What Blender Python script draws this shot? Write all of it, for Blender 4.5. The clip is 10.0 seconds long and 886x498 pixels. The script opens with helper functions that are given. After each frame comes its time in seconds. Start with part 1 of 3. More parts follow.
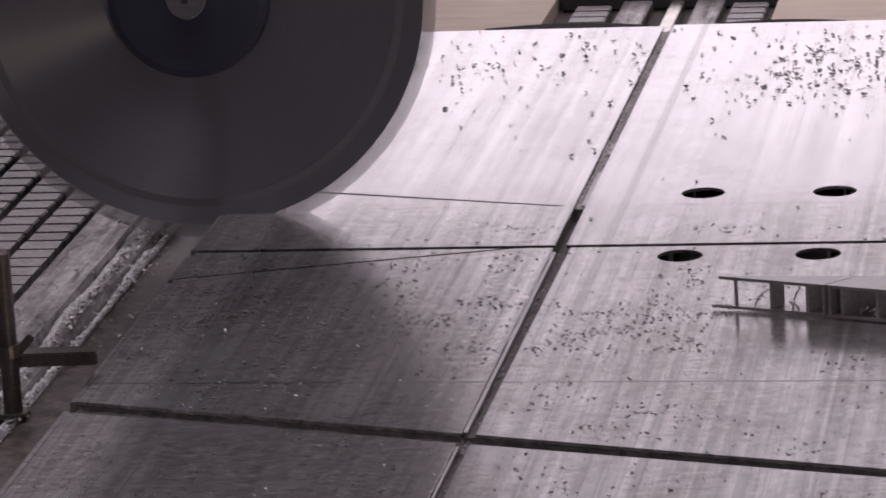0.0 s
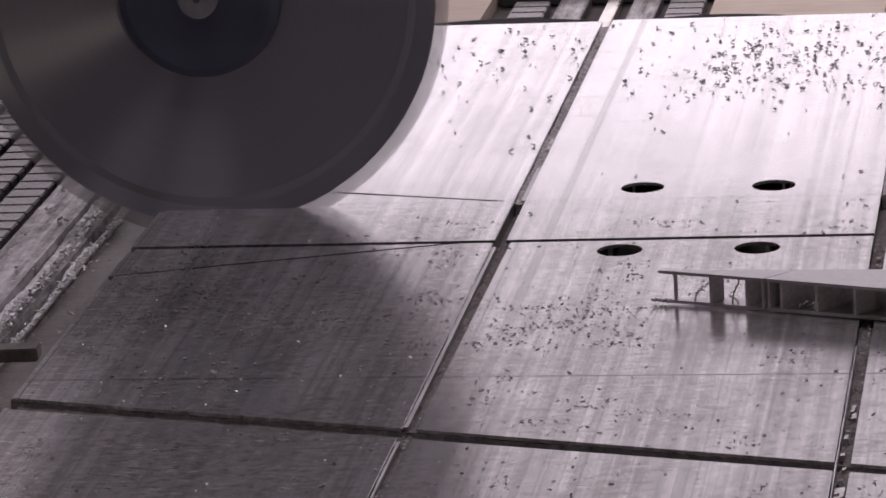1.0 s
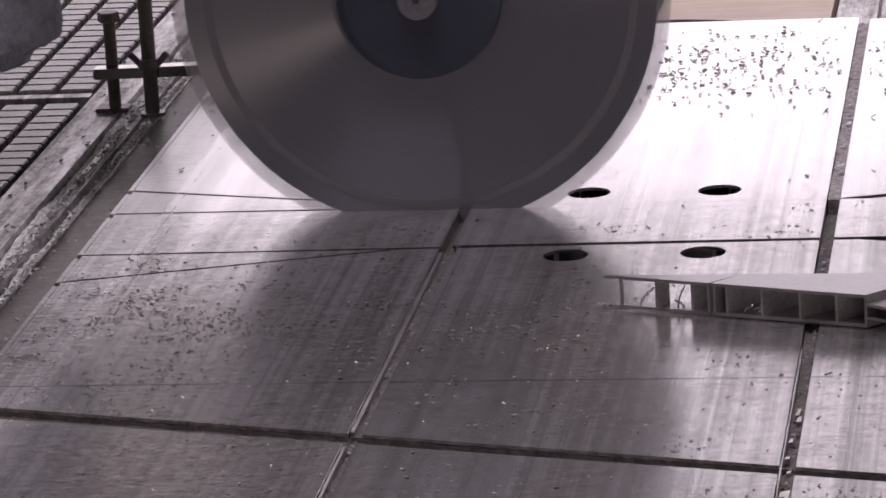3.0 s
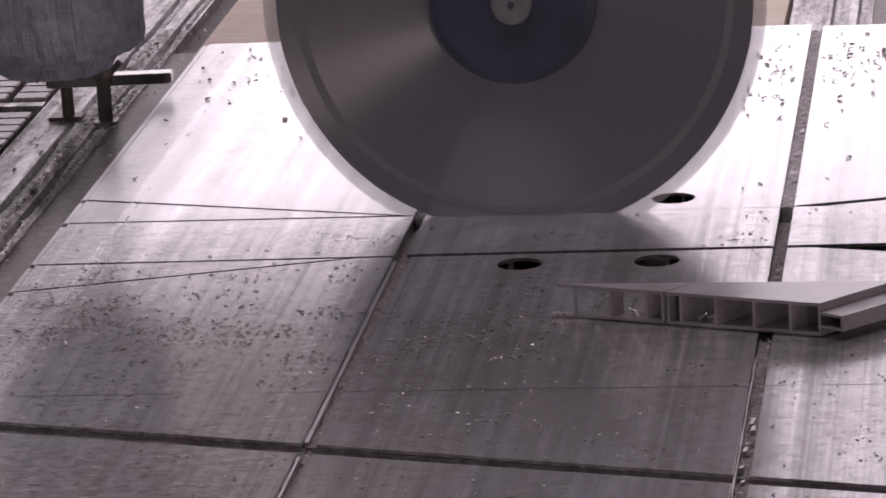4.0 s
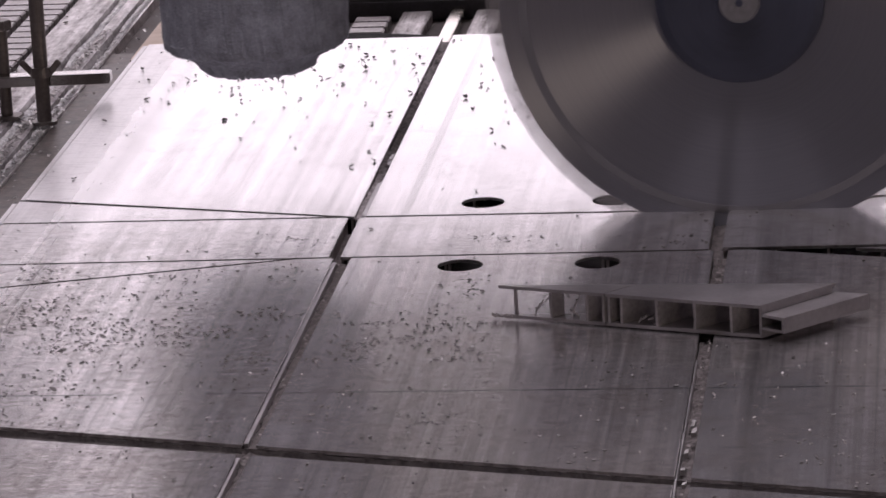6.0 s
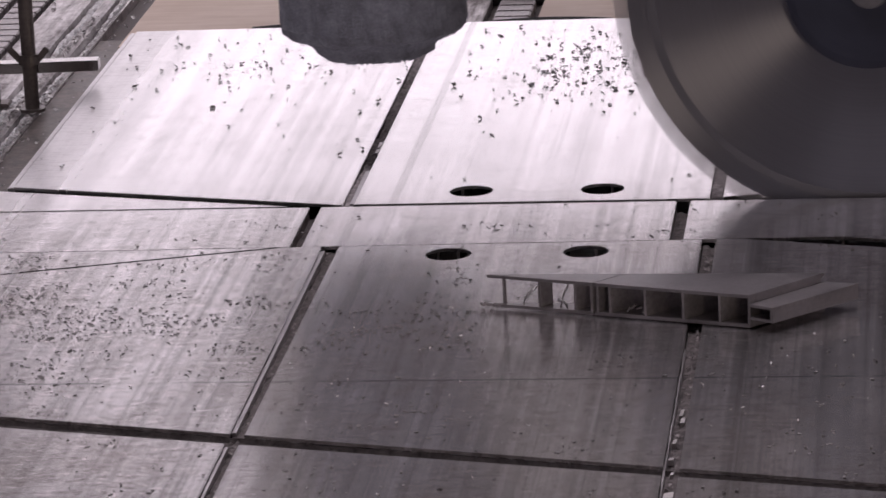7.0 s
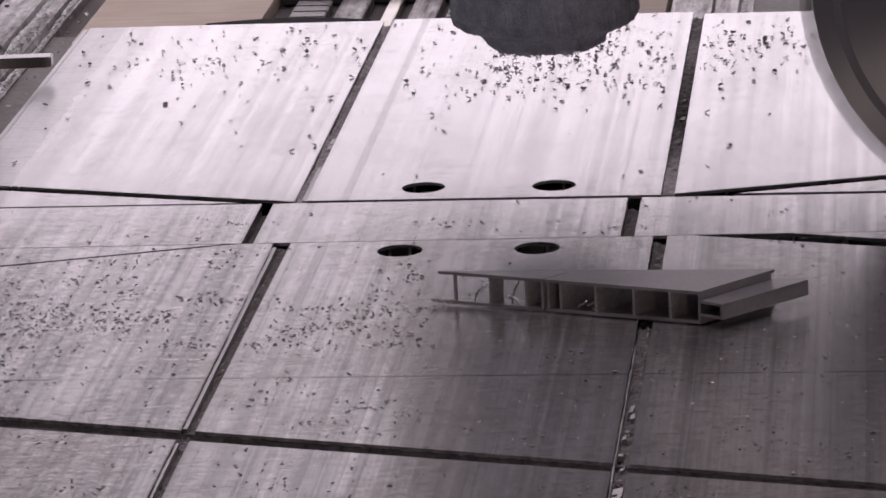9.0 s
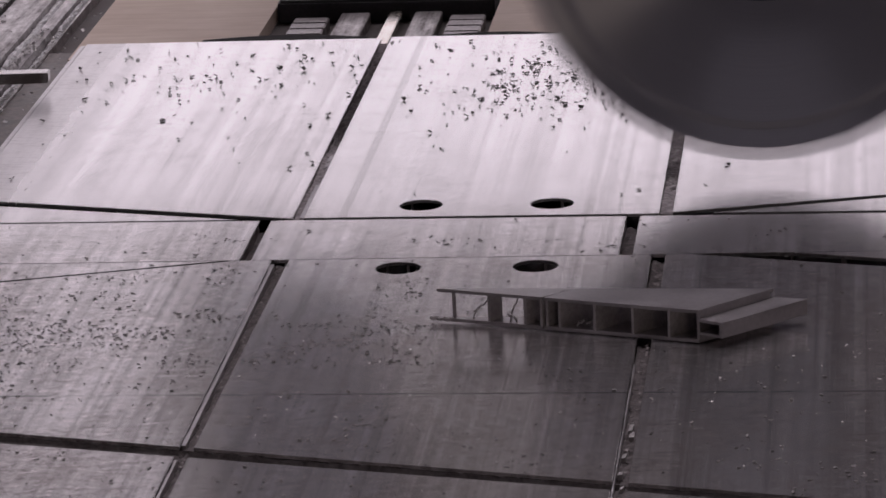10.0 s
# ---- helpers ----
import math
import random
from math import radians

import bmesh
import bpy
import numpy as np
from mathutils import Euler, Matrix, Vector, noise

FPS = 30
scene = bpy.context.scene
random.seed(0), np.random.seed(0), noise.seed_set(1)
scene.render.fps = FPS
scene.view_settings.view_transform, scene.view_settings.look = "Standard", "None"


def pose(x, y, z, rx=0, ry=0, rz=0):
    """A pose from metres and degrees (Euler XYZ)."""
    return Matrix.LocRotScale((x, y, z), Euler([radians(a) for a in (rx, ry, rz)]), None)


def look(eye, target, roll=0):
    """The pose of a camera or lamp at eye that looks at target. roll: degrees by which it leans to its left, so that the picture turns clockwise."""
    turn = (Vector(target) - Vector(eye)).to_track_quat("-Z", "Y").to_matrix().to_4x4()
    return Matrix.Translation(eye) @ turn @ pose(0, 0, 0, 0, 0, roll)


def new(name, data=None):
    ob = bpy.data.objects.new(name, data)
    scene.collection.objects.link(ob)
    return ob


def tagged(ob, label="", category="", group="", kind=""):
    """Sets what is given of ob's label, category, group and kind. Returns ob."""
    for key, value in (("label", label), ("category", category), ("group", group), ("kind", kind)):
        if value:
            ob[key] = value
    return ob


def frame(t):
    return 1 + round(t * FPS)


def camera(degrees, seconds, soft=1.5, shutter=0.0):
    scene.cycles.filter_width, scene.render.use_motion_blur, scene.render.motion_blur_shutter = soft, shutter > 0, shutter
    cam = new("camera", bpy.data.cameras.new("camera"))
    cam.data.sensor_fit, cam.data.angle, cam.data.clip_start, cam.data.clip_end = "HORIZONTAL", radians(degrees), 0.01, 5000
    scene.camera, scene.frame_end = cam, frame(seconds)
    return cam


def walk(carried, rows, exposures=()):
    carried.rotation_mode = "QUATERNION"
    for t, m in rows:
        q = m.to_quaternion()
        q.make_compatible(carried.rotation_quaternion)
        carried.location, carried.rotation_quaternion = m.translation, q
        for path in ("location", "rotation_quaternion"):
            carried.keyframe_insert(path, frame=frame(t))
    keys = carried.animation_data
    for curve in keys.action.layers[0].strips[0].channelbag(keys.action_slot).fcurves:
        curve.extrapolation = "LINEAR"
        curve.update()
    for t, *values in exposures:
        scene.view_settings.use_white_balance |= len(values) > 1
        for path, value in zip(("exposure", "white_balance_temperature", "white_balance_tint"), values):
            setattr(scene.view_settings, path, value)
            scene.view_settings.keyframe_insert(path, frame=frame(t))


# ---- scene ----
Z = 0.85            # height of the panels' top face over the workshop floor
BED = Z - 0.024     # top of the machine bed, on which the panels lie

# ---- camera: hand-held, standing beside the machine and following the saw with a long lens ----
cam = camera(11.673, 10.0, soft=1.6, shutter=0.5)
EYE_ROWS = [   # seconds, x, y, height over the panels, yaw, pitch, roll
    (0.0, 0.4713, -2.7704, 0.8807, 9.802, -14.875, -3.402),
    (0.5, 0.4729, -2.7776, 0.8820, 9.284, -14.978, -3.499),
    (1.0, 0.4716, -2.7748, 0.8806, 8.979, -14.963, -3.423),
    (1.5, 0.4737, -2.7788, 0.8806, 8.750, -14.923, -3.399),
    (2.0, 0.4724, -2.7790, 0.8803, 8.557, -14.912, -3.389),
    (2.5, 0.4773, -2.7787, 0.8776, 8.465, -14.894, -3.365),
    (4.0, 0.4779, -2.7764, 0.8829, 7.710, -14.878, -3.403),
    (4.5, 0.4704, -2.7757, 0.8806, 7.307, -14.824, -3.158),
    (5.0, 0.4838, -2.7736, 0.8802, 7.370, -14.806, -3.103),
    (5.5, 0.4771, -2.7704, 0.8787, 7.035, -14.823, -3.151),
    (7.0, 0.4718, -2.7653, 0.8821, 6.660, -15.100, -2.871),
    (7.5, 0.4736, -2.7637, 0.8841, 6.664, -15.237, -2.814),
    (8.0, 0.4717, -2.7677, 0.8845, 6.503, -15.309, -2.683),
    (8.5, 0.4771, -2.7684, 0.8825, 6.284, -15.272, -2.625),
    (9.0, 0.4780, -2.7706, 0.8837, 6.097, -15.178, -2.724),
    (9.5, 0.4733, -2.7707, 0.8847, 5.957, -15.091, -2.602),
    (10.0, 0.4693, -2.7681, 0.8822, 5.915, -14.936, -2.424),
]
walk(cam, [(t, pose(x, y, Z + h, 90 + pitch, 0, yaw) @ pose(0, 0, 0, 0, 0, roll)) for t, x, y, h, yaw, pitch, roll in EYE_ROWS],
     exposures=[(0.0, 0.05), (1.0, 0.15), (2.5, 0.46), (4.5, 0.64), (5.5, 0.60), (7.0, 0.24), (8.5, 0.05), (9.0, 0.02), (10.0, -0.2)])

# ---- light: one wide window behind the machine, plus unseen added lamps ----
world = bpy.data.worlds.new("sky")
scene.world = world
world.use_nodes = True
sky = world.node_tree.nodes.new("ShaderNodeTexSky")
sky.sky_type, sky.sun_disc, sky.sun_elevation, sky.sun_rotation = "NISHITA", False, radians(35), radians(20)
world.node_tree.links.new(sky.outputs[0], world.node_tree.nodes["Background"].inputs[0])
world.node_tree.nodes["Background"].inputs[1].default_value = 0.1

WIN_X0, WIN_X1, WIN_Z0, WIN_Z1, WALL_Y = -4.2, 4.4, 0.95, 2.24, 6.0
UP_X0, UP_Z0, UP_Z1 = -1.5, 2.30, 3.70   # added dim lamp band, unseen, sized to match the near panels' reflection


def window_light(name, m, sx, sz, watts, colour):
    lamp = bpy.data.lights.new(name, "AREA")
    lamp.shape, lamp.size, lamp.size_y, lamp.energy, lamp.color = "RECTANGLE", sx, sz, watts, colour
    ob = new(name, lamp)
    ob.matrix_world = m
    return ob


def radiance(value, sx, sz):
    return value * math.pi * sx * sz


for name, x0, z0, z1, value in (("window_light", WIN_X0, WIN_Z0, WIN_Z1, 1.25), ("reflection_fill_light", UP_X0, UP_Z0, UP_Z1, 0.36)):
    mid, wide = (x0 + WIN_X1) / 2, WIN_X1 - x0 - 0.02
    window_light(name, look((mid, WALL_Y + 0.02, (z0 + z1) / 2), (mid, 0, (z0 + z1) / 2)), wide, z1 - z0 - 0.02, radiance(value, wide, z1 - z0 - 0.02), (1.0, 0.895, 1.0))
# warm lamp added out of view, sized to give the blade's bright sector
window_light("blade_sector_lamp", look((2.9, -4.52, 1.25), (2.9, 0, 1.25)), 0.68, 1.08, radiance(5.8, 0.68, 1.08), (1.0, 0.80, 0.64))
for y in (0.2, 3.2):   # fill lamps added in the ceiling to brighten upward faces, out of view
    window_light("roof_fill", look((0.1, y, 3.98), (0.1, y + 0.0001, 0)), 3.0, 1.2, 3.6 * math.pi * 3.8, (1.0, 0.895, 0.99))


# ---- materials ----
def material(name):
    m = bpy.data.materials.new(name)
    m.use_nodes = True
    nt = m.node_tree
    return m, nt, nt.nodes["Principled BSDF"]


def node(nt, kind, **values):
    n = nt.nodes.new(kind)
    for key, value in values.items():
        n.inputs[key].default_value = value
    return n


def coords(nt, scale, kind="Object"):
    tc, mp = nt.nodes.new("ShaderNodeTexCoord"), nt.nodes.new("ShaderNodeMapping")
    mp.inputs["Scale"].default_value = scale
    nt.links.new(tc.outputs[kind], mp.inputs["Vector"])
    return mp.outputs["Vector"]


def noise_of(nt, vec, scale, detail=4.0, rough=0.6):
    n = node(nt, "ShaderNodeTexNoise", Scale=scale, Detail=detail, Roughness=rough)
    nt.links.new(vec, n.inputs["Vector"])
    return n.outputs["Fac"]


def span(nt, fac, lo, hi, a=0.0, b=1.0):
    n = node(nt, "ShaderNodeMapRange")
    n.inputs["From Min"].default_value, n.inputs["From Max"].default_value = lo, hi
    n.inputs["To Min"].default_value, n.inputs["To Max"].default_value = a, b
    nt.links.new(fac, n.inputs["Value"])
    return n.outputs["Result"]


def maths(nt, op, a, b=0.0):
    n = nt.nodes.new("ShaderNodeMath")
    n.operation = op
    for i, v in enumerate((a, b)):
        if isinstance(v, (int, float)):
            n.inputs[i].default_value = v
        else:
            nt.links.new(v, n.inputs[i])
    return n.outputs[0]


def blend(nt, fac, a, b):
    n = nt.nodes.new("ShaderNodeMix")
    n.data_type = "RGBA"
    for slot, v in ((0, fac), (6, a), (7, b)):
        if isinstance(v, (int, float)):
            n.inputs[slot].default_value = v
        elif isinstance(v, tuple):
            n.inputs[slot].default_value = (*v, 1.0)
        else:
            nt.links.new(v, n.inputs[slot])
    return n.outputs[2]


def bump(nt, bsdf, height, strength, distance=0.001):
    n = node(nt, "ShaderNodeBump", Strength=strength, Distance=distance)
    nt.links.new(height, n.inputs["Height"])
    nt.links.new(n.outputs[0], bsdf.inputs["Normal"])


def extruded_aluminium(name, light, dark, rough, grime):
    """Mill-finish aluminium: long die lines along y, fine cross scuffs, grime and darker stripes towards small y."""
    m, nt, b = material(name)
    sep = nt.nodes.new("ShaderNodeSeparateXYZ")
    nt.links.new(coords(nt, (1, 1, 1)), sep.inputs[0])
    smear = noise_of(nt, coords(nt, (8, 6, 9)), 1.0, 7, 0.68)
    blot = noise_of(nt, coords(nt, (60, 45, 9)), 1.0, 6, 0.7)
    # wear and dirt by y, ragged edge; also paints in the dimmer near light
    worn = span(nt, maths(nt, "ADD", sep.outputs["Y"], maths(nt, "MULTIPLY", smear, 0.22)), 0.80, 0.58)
    # die lines: narrow, medium and broad stripes that hold along the whole length
    fine = noise_of(nt, coords(nt, (420, 0.9, 9)), 1.0, 3, 0.6)
    mid = noise_of(nt, coords(nt, (120, 0.5, 5)), 1.0, 3, 0.6)
    broad = noise_of(nt, coords(nt, (34, 0.35, 3)), 1.0, 2, 0.5)
    patch = noise_of(nt, coords(nt, (30, 7, 9)), 1.0, 6, 0.7)
    streak = maths(nt, "ADD", maths(nt, "ADD", maths(nt, "MULTIPLY", fine, 0.18), maths(nt, "MULTIPLY", mid, 0.36)),
                   maths(nt, "ADD", maths(nt, "MULTIPLY", broad, 0.26), maths(nt, "MULTIPLY", patch, 0.20)))
    tone = span(nt, streak, 0.41, 0.59)
    # darker stripes at the near end, partly dimmer light put into the colour
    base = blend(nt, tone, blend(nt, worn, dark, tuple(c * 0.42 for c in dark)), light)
    # scuffs across the grain, where it is worn
    scuff = noise_of(nt, coords(nt, (55, 330, 30)), 1.0, 3, 0.7)
    marks = maths(nt, "MULTIPLY", span(nt, scuff, 0.53, 0.63), span(nt, smear, 0.34, 0.56))
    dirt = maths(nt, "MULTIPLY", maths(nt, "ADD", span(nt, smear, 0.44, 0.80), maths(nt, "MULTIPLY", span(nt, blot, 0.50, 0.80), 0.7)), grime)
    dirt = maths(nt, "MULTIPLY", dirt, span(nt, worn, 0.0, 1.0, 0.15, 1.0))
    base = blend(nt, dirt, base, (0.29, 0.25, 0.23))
    # grit ground into the first panel's worn end
    gritty = maths(nt, "MULTIPLY", worn, span(nt, maths(nt, "ADD", sep.outputs["X"], maths(nt, "MULTIPLY", smear, 0.2)), 0.16, 0.02, 0.45, 1.0))
    grain = noise_of(nt, coords(nt, (95, 125, 60)), 1.0, 6, 0.8)
    pits = maths(nt, "MULTIPLY", span(nt, grain, 0.51, 0.60), maths(nt, "MULTIPLY", span(nt, smear, 0.30, 0.54), span(nt, gritty, 0.0, 1.0, 0.10, 0.95)))
    base = blend(nt, pits, base, (0.19, 0.165, 0.16))
    shine = maths(nt, "MULTIPLY", span(nt, noise_of(nt, coords(nt, (70, 140, 60)), 1.0, 5, 0.8), 0.54, 0.64), gritty)
    base = blend(nt, maths(nt, "MULTIPLY", shine, 0.9), base, (0.90, 0.84, 0.84))
    base = blend(nt, maths(nt, "MULTIPLY", marks, span(nt, worn, 0.0, 1.0, 0.30, 0.70)), base, (0.26, 0.235, 0.235))
    # one dull die stripe along the second panel
    stripe = span(nt, maths(nt, "ABSOLUTE", maths(nt, "SUBTRACT", sep.outputs["X"], 0.0365)), 0.0046, 0.0022)
    base = blend(nt, maths(nt, "MULTIPLY", stripe, 0.5), base, (0.34, 0.32, 0.325))
    # one thin scored line right across
    off = maths(nt, "ABSOLUTE", maths(nt, "SUBTRACT", maths(nt, "ADD", sep.outputs["Y"], maths(nt, "MULTIPLY", sep.outputs["X"], 0.021)), 0.1330))
    line = maths(nt, "MULTIPLY", span(nt, off, 0.0022, 0.0008), span(nt, noise_of(nt, coords(nt, (40, 2, 2)), 1.0, 3), 0.35, 0.5))
    base = blend(nt, maths(nt, "MULTIPLY", line, 0.92), base, (0.13, 0.14, 0.14))
    nt.links.new(base, b.inputs["Base Color"])
    b.inputs["Metallic"].default_value = 0.82
    gloss = maths(nt, "ADD", span(nt, streak, 0.35, 0.65, rough + 0.08, rough - 0.04), maths(nt, "MULTIPLY", dirt, 0.09))
    # the free edge at the clamps is scraped dull
    scraped = span(nt, maths(nt, "ADD", sep.outputs["X"], maths(nt, "MULTIPLY", blot, 0.05)), -0.195, -0.235)
    nt.links.new(maths(nt, "ADD", gloss, maths(nt, "MULTIPLY", scraped, 0.13)), b.inputs["Roughness"])
    bump(nt, b, maths(nt, "ADD", streak, maths(nt, "MULTIPLY", marks, 0.3)), 0.10, 0.0005)
    return m


def plain(name, colour, rough, metal=0.0, grain=300.0, vary=0.3, relief=0.15, distance=0.0008, spots=25.0):
    m, nt, b = material(name)
    g = noise_of(nt, coords(nt, (1, 1, 1)), grain, 4)
    s = noise_of(nt, coords(nt, (1, 1, 1)), spots, 5)
    lo, hi = tuple(c * (1 - vary) for c in colour), tuple(min(1.0, c * (1 + vary)) for c in colour)
    mix = maths(nt, "ADD", maths(nt, "MULTIPLY", g, 0.4), maths(nt, "MULTIPLY", s, 0.6))
    nt.links.new(blend(nt, span(nt, mix, 0.35, 0.65), lo, hi), b.inputs["Base Color"])
    b.inputs["Metallic"].default_value = metal
    nt.links.new(span(nt, s, 0.3, 0.7, max(0.05, rough - 0.08), min(1.0, rough + 0.08)), b.inputs["Roughness"])
    bump(nt, b, mix, relief, distance)
    return m


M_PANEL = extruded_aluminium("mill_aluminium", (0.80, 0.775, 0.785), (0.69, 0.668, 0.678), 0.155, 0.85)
# coloured darker than the skins, to put shade into the open cuts
M_WEB = plain("darkened_aluminium", (0.28, 0.255, 0.25), 0.6, 0.6)
M_DIRT = plain("packed_swarf", (0.125, 0.11, 0.108), 0.8, 0.1, 500, 0.6, 0.8, 0.003, 160.0)
# lighter copy of the packed swarf, for the far gaps
M_GREY_SWARF = plain("lighter_packed_swarf", (0.36, 0.33, 0.335), 0.75, 0.2, 450, 0.6, 0.8, 0.003, 170.0)
M_CUT_SHADE = plain("cut_shade_fill", (0.105, 0.092, 0.09), 0.7, 0.1, 400, 0.5, 0.8, 0.003, 160.0)
M_CELL = plain("dull_cell_wall", (0.40, 0.375, 0.38), 0.5, 0.6)
M_SCRAP = plain("offcut_aluminium", (0.42, 0.40, 0.41), 0.36, 0.8, 260, 0.14, 0.12, spots=30.0)
M_DUST = plain("aluminium_dust", (0.76, 0.74, 0.75), 0.6, 0.2, 700, 0.5, 0.8, 0.002, 190.0)
M_CHIP = plain("aluminium_swarf", (0.15, 0.138, 0.138), 0.5, 0.4, vary=0.7)
M_CHIP_LIGHT = plain("bright_swarf", (0.50, 0.48, 0.475), 0.45, 0.7, vary=0.3)


def make_rail_steel():
    """Worn steel, wiped along y, brown with oil between bright patches."""
    m, nt, b = material("bed_rail_steel")
    wipe = noise_of(nt, coords(nt, (90, 6, 30)), 1.0, 5, 0.65)
    spot = noise_of(nt, coords(nt, (140, 60, 60)), 1.0, 5, 0.7)
    mix = maths(nt, "ADD", maths(nt, "MULTIPLY", wipe, 0.6), maths(nt, "MULTIPLY", spot, 0.4))
    nt.links.new(blend(nt, span(nt, mix, 0.38, 0.60), (0.14, 0.122, 0.118), (0.62, 0.59, 0.59)), b.inputs["Base Color"])
    b.inputs["Metallic"].default_value = 0.85
    nt.links.new(span(nt, mix, 0.35, 0.65, 0.55, 0.30), b.inputs["Roughness"])
    bump(nt, b, mix, 0.3, 0.001)
    return m


M_RAIL = make_rail_steel()
M_GUTTER = plain("brown_oil_film", (0.125, 0.106, 0.098), 0.45, 0.4, 200, 0.7, 0.4, spots=70.0)
M_PAD = plain("bed_pad", (0.33, 0.305, 0.305), 0.38, 0.6, 220, 0.5, 0.25, spots=45.0)
M_DARK = plain("oily_groove", (0.075, 0.062, 0.058), 0.6)
M_BLADE_EDGE = plain("diamond_segment", (0.36, 0.345, 0.36), 0.6, 0.6)
M_RING = plain("ground_ring", (0.25, 0.248, 0.272), 0.5, 0.85, vary=0.1)
M_FLANGE = plain("black_flange", (0.05, 0.055, 0.085), 0.5, 0.2)
M_HUB = plain("steel_nut", (0.22, 0.215, 0.23), 0.5, 0.6)
M_DRUM = plain("dusty_black_housing", (0.27, 0.28, 0.325), 0.85, 0.0, 520, 0.35, 1.0, 0.003, 60.0)
M_BOLT = plain("oily_steel", (0.165, 0.145, 0.135), 0.4, 0.8)
M_ZINC = plain("zinc_plated", (0.62, 0.58, 0.52), 0.2, 1.0, vary=0.12)
M_BLACK = plain("matt_black", (0.014, 0.013, 0.014), 0.95)
M_BAR = plain("plated_strap", (0.34, 0.325, 0.31), 0.2, 1.0, vary=0.2)
M_FLOOR = plain("concrete", (0.28, 0.27, 0.26), 0.8, 0, 90, 0.25, spots=2.0)
M_WALL = plain("painted_plaster", (0.46, 0.44, 0.44), 0.85, 0, 60, 0.12, spots=1.5)
M_CEIL = plain("ceiling_sheet", (0.40, 0.39, 0.40), 0.8, 0, 60, 0.12, spots=1.5)
M_SKY_BLOCK = plain("sky_block_sheet", (0.75, 0.74, 0.74), 0.5, 0, 60, 0.05, 0.05)
M_STEEL = plain("machine_paint", (0.50, 0.48, 0.46), 0.5, 0.1, vary=0.2)
M_RUBBER = plain("black_rubber_mat", (0.06, 0.057, 0.062), 0.8)


def make_wood():
    m, nt, b = material("plywood")
    grain = noise_of(nt, coords(nt, (14, 130, 14)), 1.0, 5)
    spots = noise_of(nt, coords(nt, (12, 12, 12)), 1.0, 5)
    mix = maths(nt, "ADD", maths(nt, "MULTIPLY", grain, 0.5), maths(nt, "MULTIPLY", spots, 0.5))
    nt.links.new(blend(nt, span(nt, mix, 0.35, 0.65), (0.58, 0.465, 0.38), (0.72, 0.605, 0.52)), b.inputs["Base Color"])
    b.inputs["Roughness"].default_value = 0.7
    bump(nt, b, mix, 0.2, 0.0008)
    return m


def make_blade_metal():
    m, nt, b = material("brushed_blade_steel")
    tc, xyz = nt.nodes.new("ShaderNodeTexCoord"), nt.nodes.new("ShaderNodeVectorMath")
    xyz.operation = "LENGTH"
    nt.links.new(tc.outputs["Object"], xyz.inputs[0])
    rings = node(nt, "ShaderNodeTexNoise", Scale=420.0, Detail=3.0)
    rings.noise_dimensions = "1D"
    nt.links.new(xyz.outputs["Value"], rings.inputs["W"])
    nt.links.new(blend(nt, span(nt, rings.outputs["Fac"], 0.35, 0.65), (0.310, 0.311, 0.348), (0.324, 0.325, 0.364)), b.inputs["Base Color"])
    b.inputs["Metallic"].default_value, b.inputs["Roughness"].default_value = 0.9, 0.35
    b.inputs["Anisotropic"].default_value, b.inputs["Anisotropic Rotation"].default_value = 1.0, 0.25
    tan = nt.nodes.new("ShaderNodeTangent")
    tan.direction_type, tan.axis = "RADIAL", "Y"
    nt.links.new(tan.outputs[0], b.inputs["Tangent"])
    return m


M_WOOD, M_BLADE = make_wood(), make_blade_metal()


# ---- mesh helpers ----
def part(name, bm, mat, parent=None, label="", smooth=False):
    me = bpy.data.meshes.new(name)
    bm.normal_update()
    bm.to_mesh(me)
    bm.free()
    me.materials.append(mat)
    if smooth:
        for p in me.polygons:
            p.use_smooth = True
    ob = new(name, me)
    ob.parent = parent
    if label:
        ob["label"] = label
    return ob


def box(bm, x0, x1, y0, y1, z0, z1, bevel=0.0):
    made = bmesh.ops.create_cube(bm, size=1.0, matrix=Matrix.LocRotScale(((x0 + x1) / 2, (y0 + y1) / 2, (z0 + z1) / 2), None, (abs(x1 - x0), abs(y1 - y0), abs(z1 - z0))))
    if bevel:
        edges = list({e for v in made["verts"] for e in v.link_edges})
        bmesh.ops.bevel(bm, geom=edges, offset=bevel, segments=2, affect="EDGES", clamp_overlap=True)
    return bm


def boxed(name, x0, x1, y0, y1, z0, z1, mat, parent=None, label="", bevel=0.0):
    return part(name, box(bmesh.new(), x0, x1, y0, y1, z0, z1, bevel), mat, parent, label)


